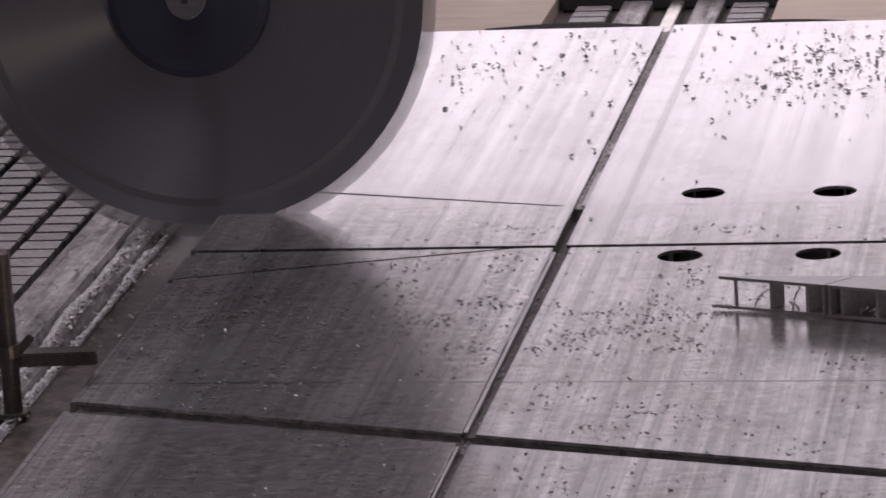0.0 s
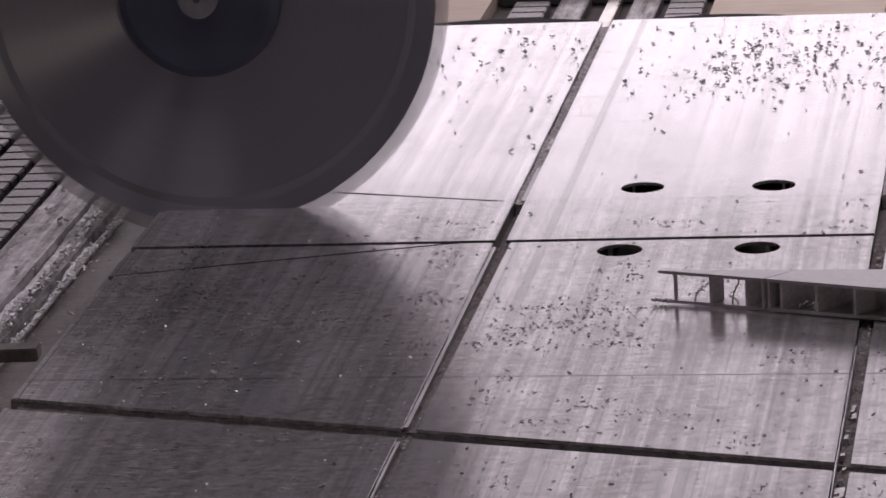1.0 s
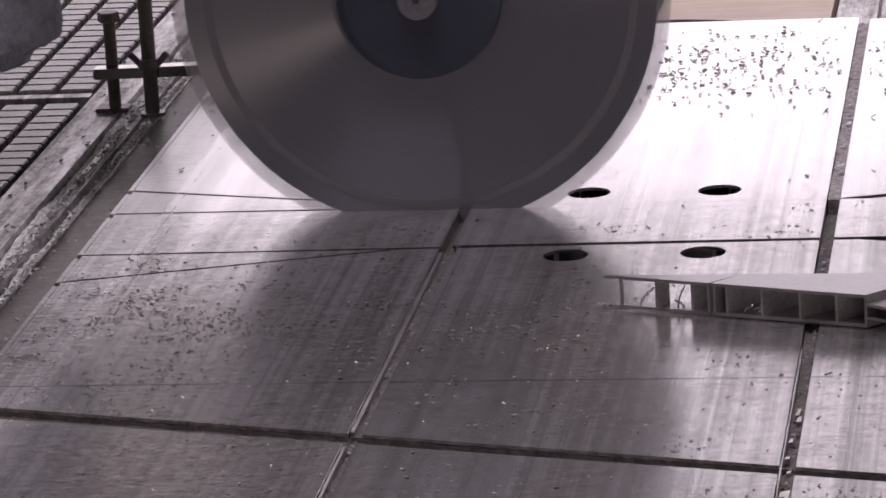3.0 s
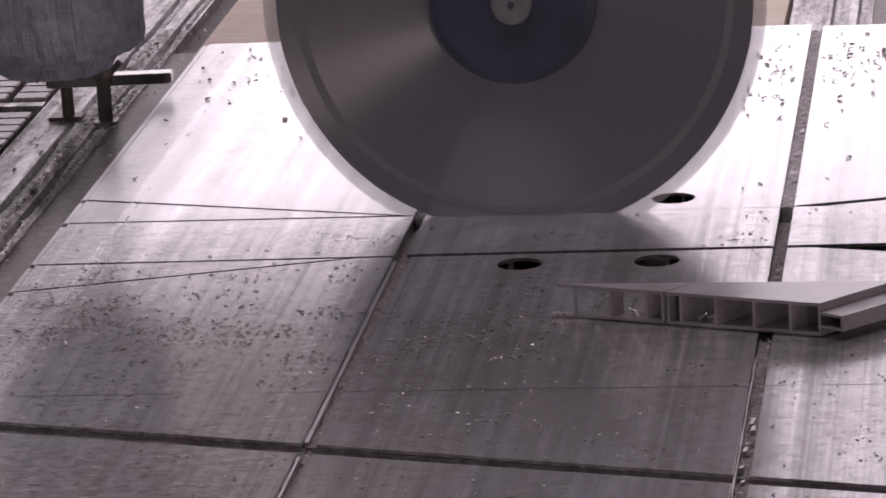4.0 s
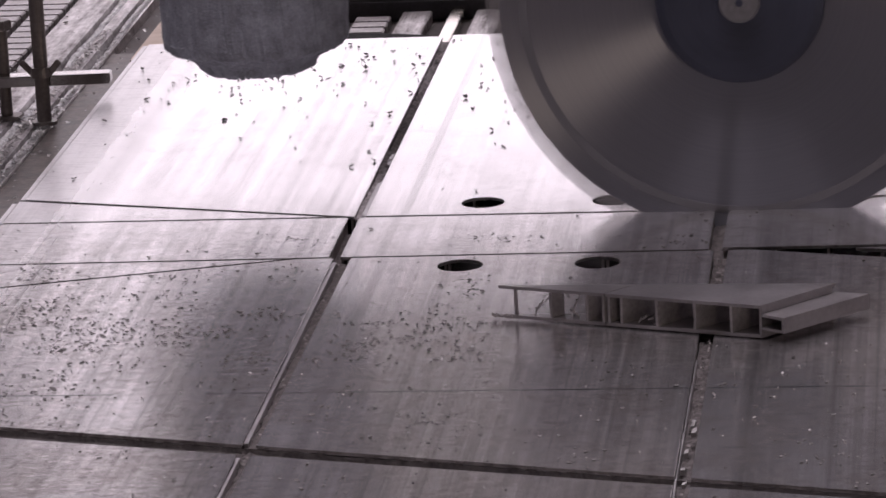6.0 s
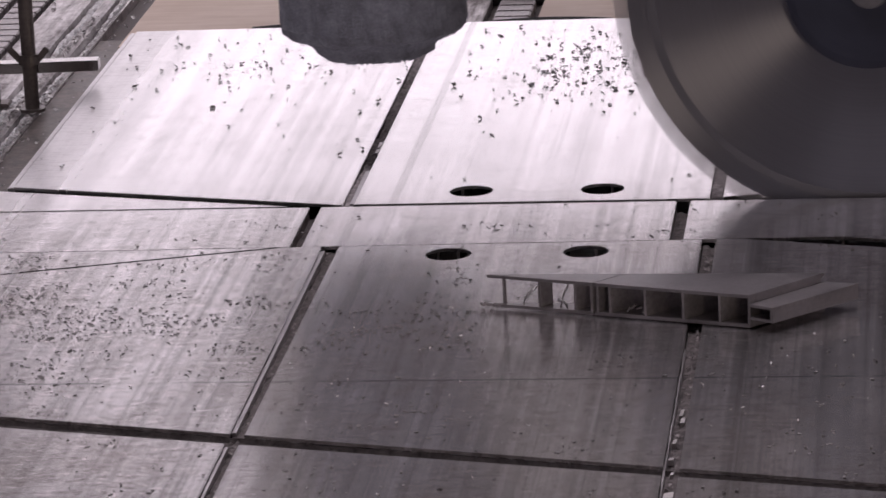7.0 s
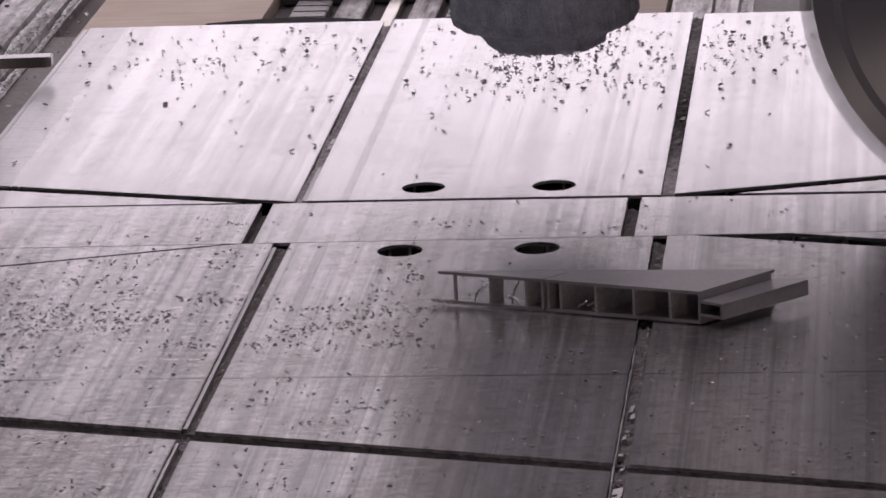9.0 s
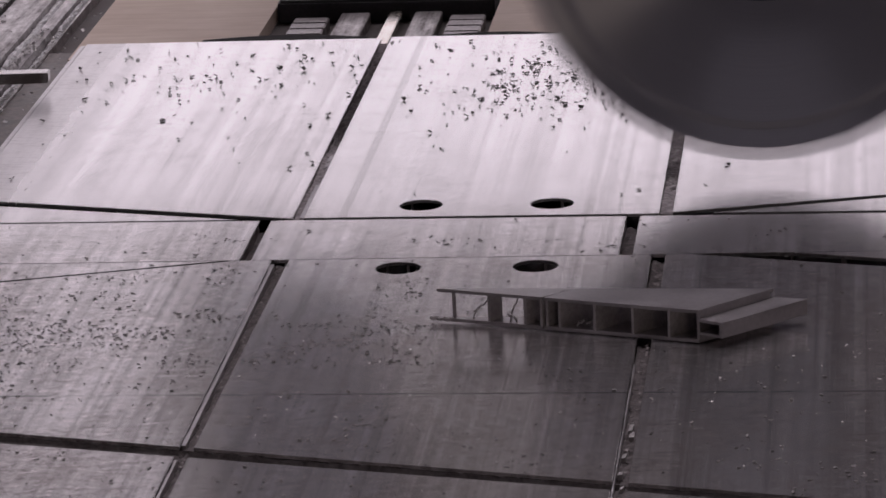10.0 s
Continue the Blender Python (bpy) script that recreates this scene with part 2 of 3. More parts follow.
def prism(outline, z0, z1, holes=(), round_sides=0.0):
    """An upright prism over an outline, with round holes (x, y, radius) through it."""
    bm = bmesh.new()
    edges = []
    for loop in [outline] + [[(hx + r * math.cos(a * math.tau / 40), hy + r * math.sin(a * math.tau / 40)) for a in range(40)] for hx, hy, r in holes]:
        vs = [bm.verts.new((x, y, z0)) for x, y in loop]
        edges += [bm.edges.new((vs[i - 1], vs[i])) for i in range(len(vs))]
    bmesh.ops.triangle_fill(bm, edges=edges, use_beauty=True, use_dissolve=False)
    ext = bmesh.ops.extrude_face_region(bm, geom=list(bm.faces))
    for v in ext["geom"]:
        if isinstance(v, bmesh.types.BMVert):
            v.co.z = z1
    bmesh.ops.recalc_face_normals(bm, faces=bm.faces)
    if round_sides:
        rim = [e for e in bm.edges if all(abs(v.co.z - z1) < 1e-6 for v in e.verts) and len(e.link_faces) == 2 and e.calc_face_angle() > 1.0 and abs(e.verts[0].co.x - e.verts[1].co.x) < 0.02 * abs(e.verts[0].co.y - e.verts[1].co.y)]
        bmesh.ops.bevel(bm, geom=rim, offset=round_sides, segments=3, affect="EDGES", clamp_overlap=True)
    return bm


def turned(profile, segments=64, axis="Z", m=Matrix()):
    """A body of revolution from (radius, height) pairs, open ends closed."""
    bm = bmesh.new()
    rings = []
    for r, h in profile:
        ring = []
        for i in range(segments):
            a = i * math.tau / segments
            co = Vector((r * math.cos(a), r * math.sin(a), h)) if axis == "Z" else Vector((r * math.cos(a), h, r * math.sin(a)))
            ring.append(bm.verts.new(m @ co))
        rings.append(ring)
    for a, b in zip(rings, rings[1:]):
        for i in range(segments):
            bm.faces.new((a[i - 1], a[i], b[i], b[i - 1]))
    bm.faces.new(rings[0])
    bm.faces.new(rings[-1])
    bmesh.ops.recalc_face_normals(bm, faces=bm.faces)
    return bm


def thing(name, label, category, at=(0, 0, 0), group="", kind=""):
    ob = new(name)
    ob.location = at
    ob.empty_display_size = 0.02
    return tagged(ob, label, category, group, kind)


# ---- the workshop round the machine ----
def room():
    x0, x1, y0, y1, h = -5.0, 5.2, -4.5, WALL_Y, 4.0
    tagged(boxed("floor", x0 - 0.2, x1 + 0.2, y0 - 0.2, y1 + 0.2, -0.2, 0, M_FLOOR), "grey concrete workshop floor under the machine", "floor", kind="structure")
    bm = bmesh.new()
    for a, b in ((y0 - 0.2, -0.4), (0.8, 2.6), (3.8, y1 + 0.2)):
        box(bm, x0 - 0.2, x1 + 0.2, a, b, h, h + 0.2)
    for a, b in ((-0.4, 0.8), (2.6, 3.8)):
        box(bm, x0 - 0.2, -1.4, a, b, h, h + 0.2)
        box(bm, 1.6, x1 + 0.2, a, b, h, h + 0.2)
    tagged(part("ceiling", bm, M_CEIL), "pale sheet metal workshop ceiling with openings for two added fill lamps", "ceiling", kind="structure")
    tagged(boxed("wall_west", x0 - 0.2, x0, y0, y1, 0, h, M_WALL), "plain grey plastered workshop wall", "wall", kind="structure")
    tagged(boxed("wall_east", x1, x1 + 0.2, y0, y1, 0, h, M_WALL), "plain grey plastered workshop wall", "wall", kind="structure")
    bm = bmesh.new()
    box(bm, x0, 2.55, y0 - 0.2, y0, 0, h)
    box(bm, 3.25, x1, y0 - 0.2, y0, 0, h)
    box(bm, 2.55, 3.25, y0 - 0.2, y0, 1.80, h)
    box(bm, 2.55, 3.25, y0 - 0.2, y0, 0, 0.70)
    tagged(part("wall_south", bm, M_WALL), "grey plastered workshop wall with an opening for the added warm lamp", "wall", kind="structure")
    bm = bmesh.new()
    box(bm, x0, x1, y1, y1 + 0.2, 0, WIN_Z0)
    box(bm, x0, x1, y1, y1 + 0.2, UP_Z1, h)
    box(bm, UP_X0, WIN_X1, y1, y1 + 0.2, WIN_Z1, UP_Z0)
    box(bm, x0, WIN_X0, y1, y1 + 0.2, WIN_Z0, WIN_Z1)
    box(bm, x0, UP_X0, y1, y1 + 0.2, WIN_Z1, UP_Z1)
    box(bm, WIN_X1, x1, y1, y1 + 0.2, WIN_Z0, UP_Z1)
    tagged(part("wall_north", bm, M_WALL), "plastered workshop wall with one long window", "wall", kind="structure")


def sky_blocking_panes():
    """Opaque sheets added to block the sky; they close the window and the added lamps' openings."""
    for name, label, (x0, x1, z0, z1), n, y in (("window_1", "long window closed by opaque panes that block the sky", (WIN_X0, WIN_X1, WIN_Z0, WIN_Z1), 7, WALL_Y + 0.08),
                                                ("reflection_fill_band", "added band of sheets above the window, behind an unseen fill lamp", (UP_X0, WIN_X1, UP_Z0, UP_Z1), 5, WALL_Y + 0.08),
                                                ("sector_lamp_opening", "added narrow opening for the blade's warm lamp, out of view", (2.55, 3.25, 0.70, 1.80), 1, -4.64)):
        w = thing(name, label, "window", kind="structure")
        for i in range(n):
            a, b = x0 + (x1 - x0) * i / n, x0 + (x1 - x0) * (i + 1) / n
            boxed("pane", a + 0.003, b - 0.003, y, y + 0.02, z0, z1, M_SKY_BLOCK, w)
    for name, y in (("roof_fill_1", 0.2), ("roof_fill_2", 3.2)):
        w = thing(name, "added pane over an unseen fill lamp in the workshop ceiling", "roof light", kind="structure")
        boxed("pane", -1.4, 1.6, y - 0.6, y + 0.6, 4.06, 4.08, M_SKY_BLOCK, w)


room()
sky_blocking_panes()


# ---- the machine bed ----
def bed_pad_mesh(sx, sy):
    return box(bmesh.new(), -sx / 2, sx / 2, -sy / 2, sy / 2, -0.012, 0, 0.0012)


def machine_bed():
    bed = thing("machine_bed", "grey steel machine bed with slotted rails and grooved pads", "machine bed", (0, 0, 0))
    boxed("bed_plate", -1.25, 1.25, -0.9, 2.6, BED - 0.10, BED - 0.012, M_DARK, bed, "dark oily bed plate")
    boxed("bed_frame", -1.22, 1.22, -0.87, 2.57, BED - 0.26, BED - 0.10, M_STEEL, bed)
    for x in (-1.1, 1.1):
        for y in (-0.75, 2.45):
            boxed("leg", x - 0.08, x + 0.08, y - 0.08, y + 0.08, 0, BED - 0.26, M_STEEL, bed)
    # slotted rails run along the bed
    for x in (-0.43, 0.267):
        part("slotted_rail", rail_section(x), M_RAIL, bed, "worn steel rail with two long slots")
        part("gutter", box(bmesh.new(), x + 0.0815, x + 0.1330, -0.9, 2.6 if x > 0 else 1.40, BED - 0.02, BED - 0.0035), M_GUTTER, bed, "brown oily gutter beside the rail")
        if x < 0:
            for u0, u1 in ((0.0420, 0.0525), (0.0690, 0.0765)):
                rng = random.Random(int(u0 * 1e4))
                bm, rows = bmesh.new(), []
                for i in range(420):
                    y = -0.3 + i * 0.0052
                    low = BED - 0.0105
                    full = max(0.0, min(1.0, 0.75 + 0.9 * noise.noise((y * 9, u0 * 300, 0))))
                    rows.append([bm.verts.new((x + u0 + (u1 - u0) * k / 3 + rng.uniform(-0.0008, 0.0008), y, low + full * (0.0045 + (0.0045 if k in (1, 2) else 0) + rng.uniform(-0.0012, 0.0022)))) for k in range(4)])
                for p, q in zip(rows, rows[1:]):
                    for k in range(3):
                        bm.faces.new((p[k], p[k + 1], q[k + 1], q[k]))
                tagged(part("slot_dust", bm, M_DUST, bed, "pale metal dust heaped in the slot"), kind="stuff")
    # a flat bar across the pads
    boxed("cross_bar", -1.2, -0.432, 1.166, 1.182, BED - 0.012, BED + 0.001, M_RAIL, bed)
    # grooved pads left of the rail: those beside the work are parts, the rest one piece
    sx, sy, px_, py_ = 0.0325, 0.0235, 0.040, 0.0272
    me = None
    rest = bmesh.new()
    count = 0
    for i in range(16):
        cx = -0.4335 - px_ * (i + 0.5)
        for j in range(92):
            cy = 0.02 + py_ * j
            if 1.155 < cy < 1.193:
                continue
            if i < 6 and 0.62 < cy < 1.95 and count < 300:
                count += 1
                if me is None:
                    me = part("bed_pad", bed_pad_mesh(sx, sy), M_PAD, bed)
                    ob = me
                else:
                    ob = new("bed_pad", me.data)
                    ob.parent = bed
                ob.location = (cx, cy, BED)
            else:
                box(rest, cx - sx / 2, cx + sx / 2, cy - sy / 2, cy + sy / 2, BED - 0.012, BED)
    tagged(part("pad_field", rest, M_PAD, bed), kind="stuff")
    # pads and plates behind the panels
    for cx, w in ((-0.100, 0.036), (0.060, 0.036)):
        for k in range(4):
            cy = 1.437 + k * py_
            ob = part("bed_pad", bed_pad_mesh(w, sy), M_PAD, bed)
            ob.location = (cx, cy, BED)
    for x0, x1 in ((-0.072, -0.042), (0.004, 0.032)):
        boxed("bed_strip", x0, x1, 1.36, 1.55, BED - 0.012, BED, M_RAIL, bed, bevel=0.001)
    boxed("bright_strip", -0.022, -0.009, 1.36, 1.56, BED - 0.010, BED + 0.001, M_ZINC, bed, "bright bare metal strip", 0.001)
    verts, faces = [], []
    for i in range(20):
        for j in range(92):
            cx, cy = 0.402 + px_ * (i + 0.5), 0.02 + py_ * j
            if i < 3 and cy > 1.33 and cy < 1.62:
                continue
            k = len(verts)
            verts += [(cx + u * sx / 2, cy + v * sy / 2, z) for z in (BED - 0.012, BED) for u, v in ((-1, -1), (1, -1), (1, 1), (-1, 1))]
            faces += [(k + 4, k + 5, k + 6, k + 7), (k, k + 1, k + 5, k + 4), (k + 1, k + 2, k + 6, k + 5), (k + 2, k + 3, k + 7, k + 6), (k + 3, k, k + 4, k + 7)]
    data = bpy.data.meshes.new("pad_field")
    data.from_pydata(verts, [], faces)
    data.materials.append(M_PAD)
    ob = new("pad_field", data)
    ob.parent = bed
    tagged(ob, kind="stuff")
    for i in range(14):
        for j in range(26):
            cx, cy = 0.402 + px_ * (i + 0.5), 1.34 + py_ * j
            ob = new("bed_pad", me.data) if (i < 3 and j < 10) else None
            if ob:
                ob.parent, ob.location = bed, (cx, cy, BED)
    return bed


def rail_section(x):
    """A slotted rail: a flat, two slots and a narrow edge."""
    top, low, slot = BED, BED - 0.030, BED - 0.011
    pts = [(0, low), (0, top), (0.040, top), (0.0415, slot), (0.052, slot), (0.0535, top - 0.001), (0.066, top - 0.001), (0.0675, slot), (0.079, slot), (0.0795, top - 0.001), (0.0812, top - 0.0015), (0.0813, low)]
    bm = bmesh.new()
    a = [bm.verts.new((x + u, -0.9, z)) for u, z in pts]
    b = [bm.verts.new((x + u, 2.6, z)) for u, z in pts]
    bm.faces.new(a), bm.faces.new(b[::-1])
    for i in range(len(pts)):
        bm.faces.new((a[i - 1], b[i - 1], b[i], a[i]))
    bmesh.ops.recalc_face_normals(bm, faces=bm.faces)
    return bm


machine_bed()


def spoil_boards():
    for x0, x1, y0, y1, z in ((-0.318, -0.142, 1.335, 2.3, 0.004), (0.089, 0.262, 1.335, 2.3, 0.004)):
        bm = prism([(x0, y0), (x1, y0), (x1 + 0.004, y1), (x0, y1)], BED - 0.012, BED + z)
        tagged(part("plywood_board", bm, M_WOOD), "pale beige plywood board lying on the machine bed", "board", "spoil boards")
    # black arcs painted in for the shadow gap at the boards' front edge
    for x0, x1, h in ((-0.195, -0.030, 0.017), (0.035, 0.165, 0.012)):
        arc = [(x0 + (x1 - x0) * k / 12, 1.412 + h * math.sin(math.pi * k / 12)) for k in range(13)]
        tagged(part("gap_shade_strip", prism([(x0, 1.40), (x1, 1.40)] + arc[::-1], BED + 0.0002, BED + 0.0044), M_BLACK), "thin black strip standing in for the shadow gap behind the panels", "rubber strip", "rubber strips")
    tagged(boxed("rubber_mat", -0.139, 0.085, 1.556, 1.80, BED - 0.012, BED + 0.012, M_RUBBER, bevel=0.003), "black rubber pad on the machine bed", "rubber pad")


spoil_boards()

# ---- the aluminium panels, cut across by the saw ----
THICK, SKIN, KERF = 0.024, 0.0026, 0.0021
PANELS = [(-0.2940, -0.0048, 1.313), (0.0046, 0.2946, 1.318), (0.3056, 0.5950, 1.309)]


def cut_1(x):
    return 0.6240 - 0.013 * x


def cut_2(x):
    return 0.4975 - 0.002 * x


def front_cut(x):
    return 0.0035 - 0.285 * x


def front_gap(x):
    """How far the near lip of the oblique cut stands off its line."""
    return 0.0135 - 0.014 * x


def left_wedge_1(x):
    return 0.6236 - 0.2843 * (x + 0.0129)


def left_wedge_2(x):
    return 0.4971 + 0.3013 * (x + 0.0325)


def right_wedge_1(x):
    return 0.6205 + 0.268 * (x - 0.300)


def right_wedge_2(x):
    return 0.4955 - 0.30 * (x - 0.33)


def cross(outline, x):
    """The outline's stretch in y at x."""
    ys = []
    for (xa, ya), (xb, yb) in zip(outline, outline[1:] + outline[:1]):
        if min(xa, xb) <= x <= max(xa, xb) and xa != xb:
            ys.append(ya + (yb - ya) * (x - xa) / (xb - xa))
    return (min(ys), max(ys)) if len(ys) > 1 else None


def panel_piece(outline, x0, x1, label, holes=(), category="aluminium panel", group="cut panel pieces"):
    """A length of hollow extruded panel: top skin, bottom skin and the webs between them."""
    ob = thing("panel_piece", label, category, (0, 0, 0), group)
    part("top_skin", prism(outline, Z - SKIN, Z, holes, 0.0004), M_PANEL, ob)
    part("bottom_skin", prism(outline, BED, BED + SKIN), M_CELL, ob)
    cells = 7
    for i in range(cells + 1):
        x = x0 + (x1 - x0) * i / cells
        xa, xb = (x + 0.0006, x + 0.0028) if i == 0 else (x - 0.0028, x - 0.0006) if i == cells else (x - 0.0011, x + 0.0011)
        st = cross(outline, (xa + xb) / 2)
        if st and st[1] - st[0] > 0.006:
            runs, a = [], st[0] + 0.001
            for hx, hy, r in sorted(holes, key=lambda q: q[1]):
                if abs(hx - (xa + xb) / 2) < r + 0.004:
                    runs.append((a, hy - r - 0.006))
                    a = hy + r + 0.006
            for a, b in runs + [(a, st[1] - 0.001)]:
                if b - a > 0.003:
                    boxed("web", xa, xb, a, b, BED + SKIN, Z - SKIN, M_WEB, ob)
    return ob


def make_panels():
    k, fk = KERF, 0.0082
    plain_label = "streaked hollow aluminium panel strewn with chips"
    strip_label = "narrow sawn strip of hollow aluminium panel between two cuts"
    wedge_label = "thin wedge-shaped aluminium offcut between two saw cuts"
    moving = {}
    for i, (x0, x1, far) in enumerate(PANELS):
        holes_up = [(0.0975, 0.6615, 0.0178), (0.2055, 0.6600, 0.0178)] if i == 1 else []
        holes_low = [(0.0985, 0.4662, 0.0178), (0.2058, 0.4662, 0.0178)] if i == 1 else []
        lo1, lo2 = (left_wedge_1, left_wedge_2) if i == 0 else (right_wedge_1, right_wedge_2) if i == 2 else (cut_1, cut_2)
        # far piece, behind the first cut
        w = k if i == 1 else 0.0034
        behind = panel_piece([(x0, lo1(x0) + w), (x1, lo1(x1) + w), (x1, far), (x0, far)], x0, x1, plain_label + (", with two round holes" if holes_up else ""), holes_up)
        # strip between the two cuts
        moving.setdefault("strip", []).append(panel_piece([(x0, cut_2(x0) + k), (x1, cut_2(x1) + k), (x1, cut_1(x1) - k), (x0, cut_1(x0) - k)], x0, x1, strip_label, group="sawn strips"))
        # near piece, up to the oblique cut
        if i == 1:
            xn = x0 + 0.0042   # the gap widens towards the cut
            out = [(x0 + 0.001, front_cut(x0) + fk), (x1, front_cut(x1) + fk), (x1, cut_2(x1) - k), (xn, cut_2(xn) - k)]
        elif i == 0:
            out = [(x0, front_cut(x0) + fk), (x1, front_cut(x1) + fk), (x1, cut_2(x1) - k), (-0.033, cut_2(-0.033) - k), (x0, left_wedge_2(x0) - k)]
        else:
            out = [(x0, front_cut(x0) + fk), (x1, front_cut(x1) + fk), (x1, right_wedge_2(x1) - k), (0.325, cut_2(0.325) - k), (x0, cut_2(x0) - k)]
        near = panel_piece(out, x0, x1, plain_label + (", with two round holes" if holes_low else ""), holes_low)
        # front piece, this side of the oblique cut
        front = panel_piece([(x0, -0.80), (x1, -0.80), (x1, front_cut(x1) - front_gap(x1)), (x0, front_cut(x0) - front_gap(x0))], x0, x1, plain_label)
        if i == 0:
            xw = x1 - 0.018
            moving["left_wedge"] = panel_piece([(x0, cut_1(x0) + k), (xw, cut_1(xw) + k), (x0, left_wedge_1(x0) - k)], x0, x1, wedge_label, group="wedge offcuts")
            still_wedge = panel_piece([(x0, left_wedge_2(x0) + k), (-0.045, cut_2(-0.045) - k), (x0, cut_2(x0) - k)], x0, x1, wedge_label, group="wedge offcuts")
            # the tongue along the free edge
            for y0, y1, piece in ((-0.8, 0.078, front), (0.098, 0.412, near), (0.422, 0.494, still_wedge), (0.504, 0.622, moving["strip"][0]), (0.632, 0.700, moving["left_wedge"]), (0.709, 1.312, behind)):
                boxed("edge_lip", -0.3002, -0.2945, y0, y1, BED, Z - 0.0012, M_PANEL, piece, bevel=0.0008)
        if i == 2:
            moving["right_wedge"] = panel_piece([(0.330, cut_1(0.330) + k), (x1, cut_1(x1) + k), (x1, right_wedge_1(x1) - k)], x0, x1, wedge_label, group="wedge offcuts")
            moving["slid_wedge"] = panel_piece([(0.350, cut_2(0.350) - k), (x1, right_wedge_2(x1) + k), (x1, cut_2(x1) - k)], x0, x1, wedge_label, group="wedge offcuts")
            moving["slid_wedge"].location.x += 0.055
    return moving


MOVING = make_panels()


def seam_filling():
    """Packed swarf in the gaps between the panels."""
    rng = random.Random(11)
    for x0, x1 in ((-0.0044, 0.0042), (0.2950, 0.3052)):
        for y0, y1, deep, mat in ((-0.8, 0.492, 0.0060, M_DIRT), (0.628, 1.30, 0.0034, M_GREY_SWARF)):
            bm = bmesh.new()
            steps = int((y1 - y0) / 0.006)
            rows = []
            for i in range(steps + 1):
                y = y0 + (y1 - y0) * i / steps
                wide = 0.0008 + 0.0032 * (y - 0.014) / 0.48 if x0 < 0 and 0.014 < y < 0.5 else 0.0
                rows.append([bm.verts.new((x0 + (x1 + wide - x0) * k / 3, y, Z - deep + rng.uniform(-0.0012, 0.0018) + 0.001 * math.sin(y * 40))) for k in range(4)])
            for a, b in zip(rows, rows[1:]):
                for k in range(3):
                    bm.faces.new((a[k], a[k + 1], b[k + 1], b[k]))
            ext = bmesh.ops.extrude_face_region(bm, geom=list(bm.faces))
            for v in ext["geom"]:
                if isinstance(v, bmesh.types.BMVert):
                    v.co.z = BED + 0.001
            bmesh.ops.recalc_face_normals(bm, faces=bm.faces)
            tagged(part("packed_swarf", bm, mat), "grey packed swarf filling the gap between panels", "swarf", kind="stuff")
    # lining added in the oblique cut; its dark colour stands for the deep shade
    bm = bmesh.new()
    rows = []
    for i in range(160):
        x = -0.294 + i * 0.889 / 159
        y = front_cut(x)
        rows.append([bm.verts.new((x, y + v, Z + h + rng.uniform(-0.0006, 0.0006))) for v, h in ((0.0003 - front_gap(x), -0.0060), (-0.002, -0.0070), (0.0066, -0.0062), (0.0079, -0.0026))])
    for a, b in zip(rows, rows[1:]):
        for k in range(3):
            bm.faces.new((a[k], a[k + 1], b[k + 1], b[k]))
    ext = bmesh.ops.extrude_face_region(bm, geom=list(bm.faces))
    for v in ext["geom"]:
        if isinstance(v, bmesh.types.BMVert):
            v.co.z = BED + 0.001
    bmesh.ops.recalc_face_normals(bm, faces=bm.faces)
    tagged(part("packed_swarf", bm, M_CUT_SHADE), "dark fill standing in for the oblique saw cut's shaded depth", "swarf", kind="stuff")
    for x0, x1 in ((-0.033, 0.005), (0.266, 0.306)):
        bm = box(bmesh.new(), x0, x1, 0.502, 0.617, BED + 0.004, Z - 0.0125)
        bmesh.ops.subdivide_edges(bm, edges=bm.edges, cuts=6, use_grid_fill=True)
        for v in bm.verts:
            if v.co.z > Z - 0.0126:
                v.co.z += rng.uniform(-0.001, 0.003)
        tagged(part("packed_swarf", bm, M_DIRT), "grey-brown packed swarf under the sawn strips", "swarf", kind="stuff")
    # the joint's bare tongue, showing in parts of the gaps
    for x0, x1, y0, y1 in ((0.0002, 0.0042, 0.632, 0.742), (0.0006, 0.0040, 0.805, 0.842), (-0.0044, -0.0022, -0.80, -0.012), (-0.0046, -0.0014, 0.02, 0.488), (0.2952, 0.2962, -0.80, 0.20)):
        y, edge = y0, []
        while y < y1:
            edge.append((x0 + rng.uniform(-0.0003, 0.0005), y))
            y += rng.uniform(0.006, 0.02)
        edge.append((x0, y1))
        bm = prism([(x1, y0), (x1, y1)] + edge[::-1], Z - 0.0075, Z - 0.0014)
        tagged(part("joint_tongue", bm, M_SCRAP), "bare aluminium joint tongue showing in a panel gap", "panel joint", "joint tongues")
    for k in range(15):
        x, y, l = 0.3000 + rng.uniform(-0.002, 0.002), rng.choice((rng.uniform(-0.22, 0.11), rng.uniform(0.80, 1.0))), rng.uniform(0.005, 0.016)
        bm = prism([(x - 0.0016, y), (x + rng.uniform(0.0004, 0.002), y + 0.001), (x + 0.0016, y + l), (x - rng.uniform(0.0, 0.002), y + l * 0.8)], Z - 0.0060, Z - 0.0022)
        tagged(part("aluminium_burr", bm, M_CHIP_LIGHT), "bright torn aluminium sliver stuck between two panels", "metal sliver", "slivers")
    # bright burrs standing in the gaps
    for x, y, l in ((0.0005, 0.700, 0.045), (0.0015, 0.83, 0.04), (0.3000, 0.66, 0.12), (0.3005, 1.25, 0.05), (0.3, -0.16, 0.05)):
        bm = prism([(x - 0.0034, y), (x + 0.0030, y + 0.002), (x + 0.0036, y + l), (x - 0.0028, y + l - 0.003)], Z - 0.0085, Z - 0.0045)
        tagged(part("aluminium_burr", bm, M_CHIP_LIGHT), "bright torn aluminium sliver stuck between two panels", "metal sliver", "slivers")


seam_filling()


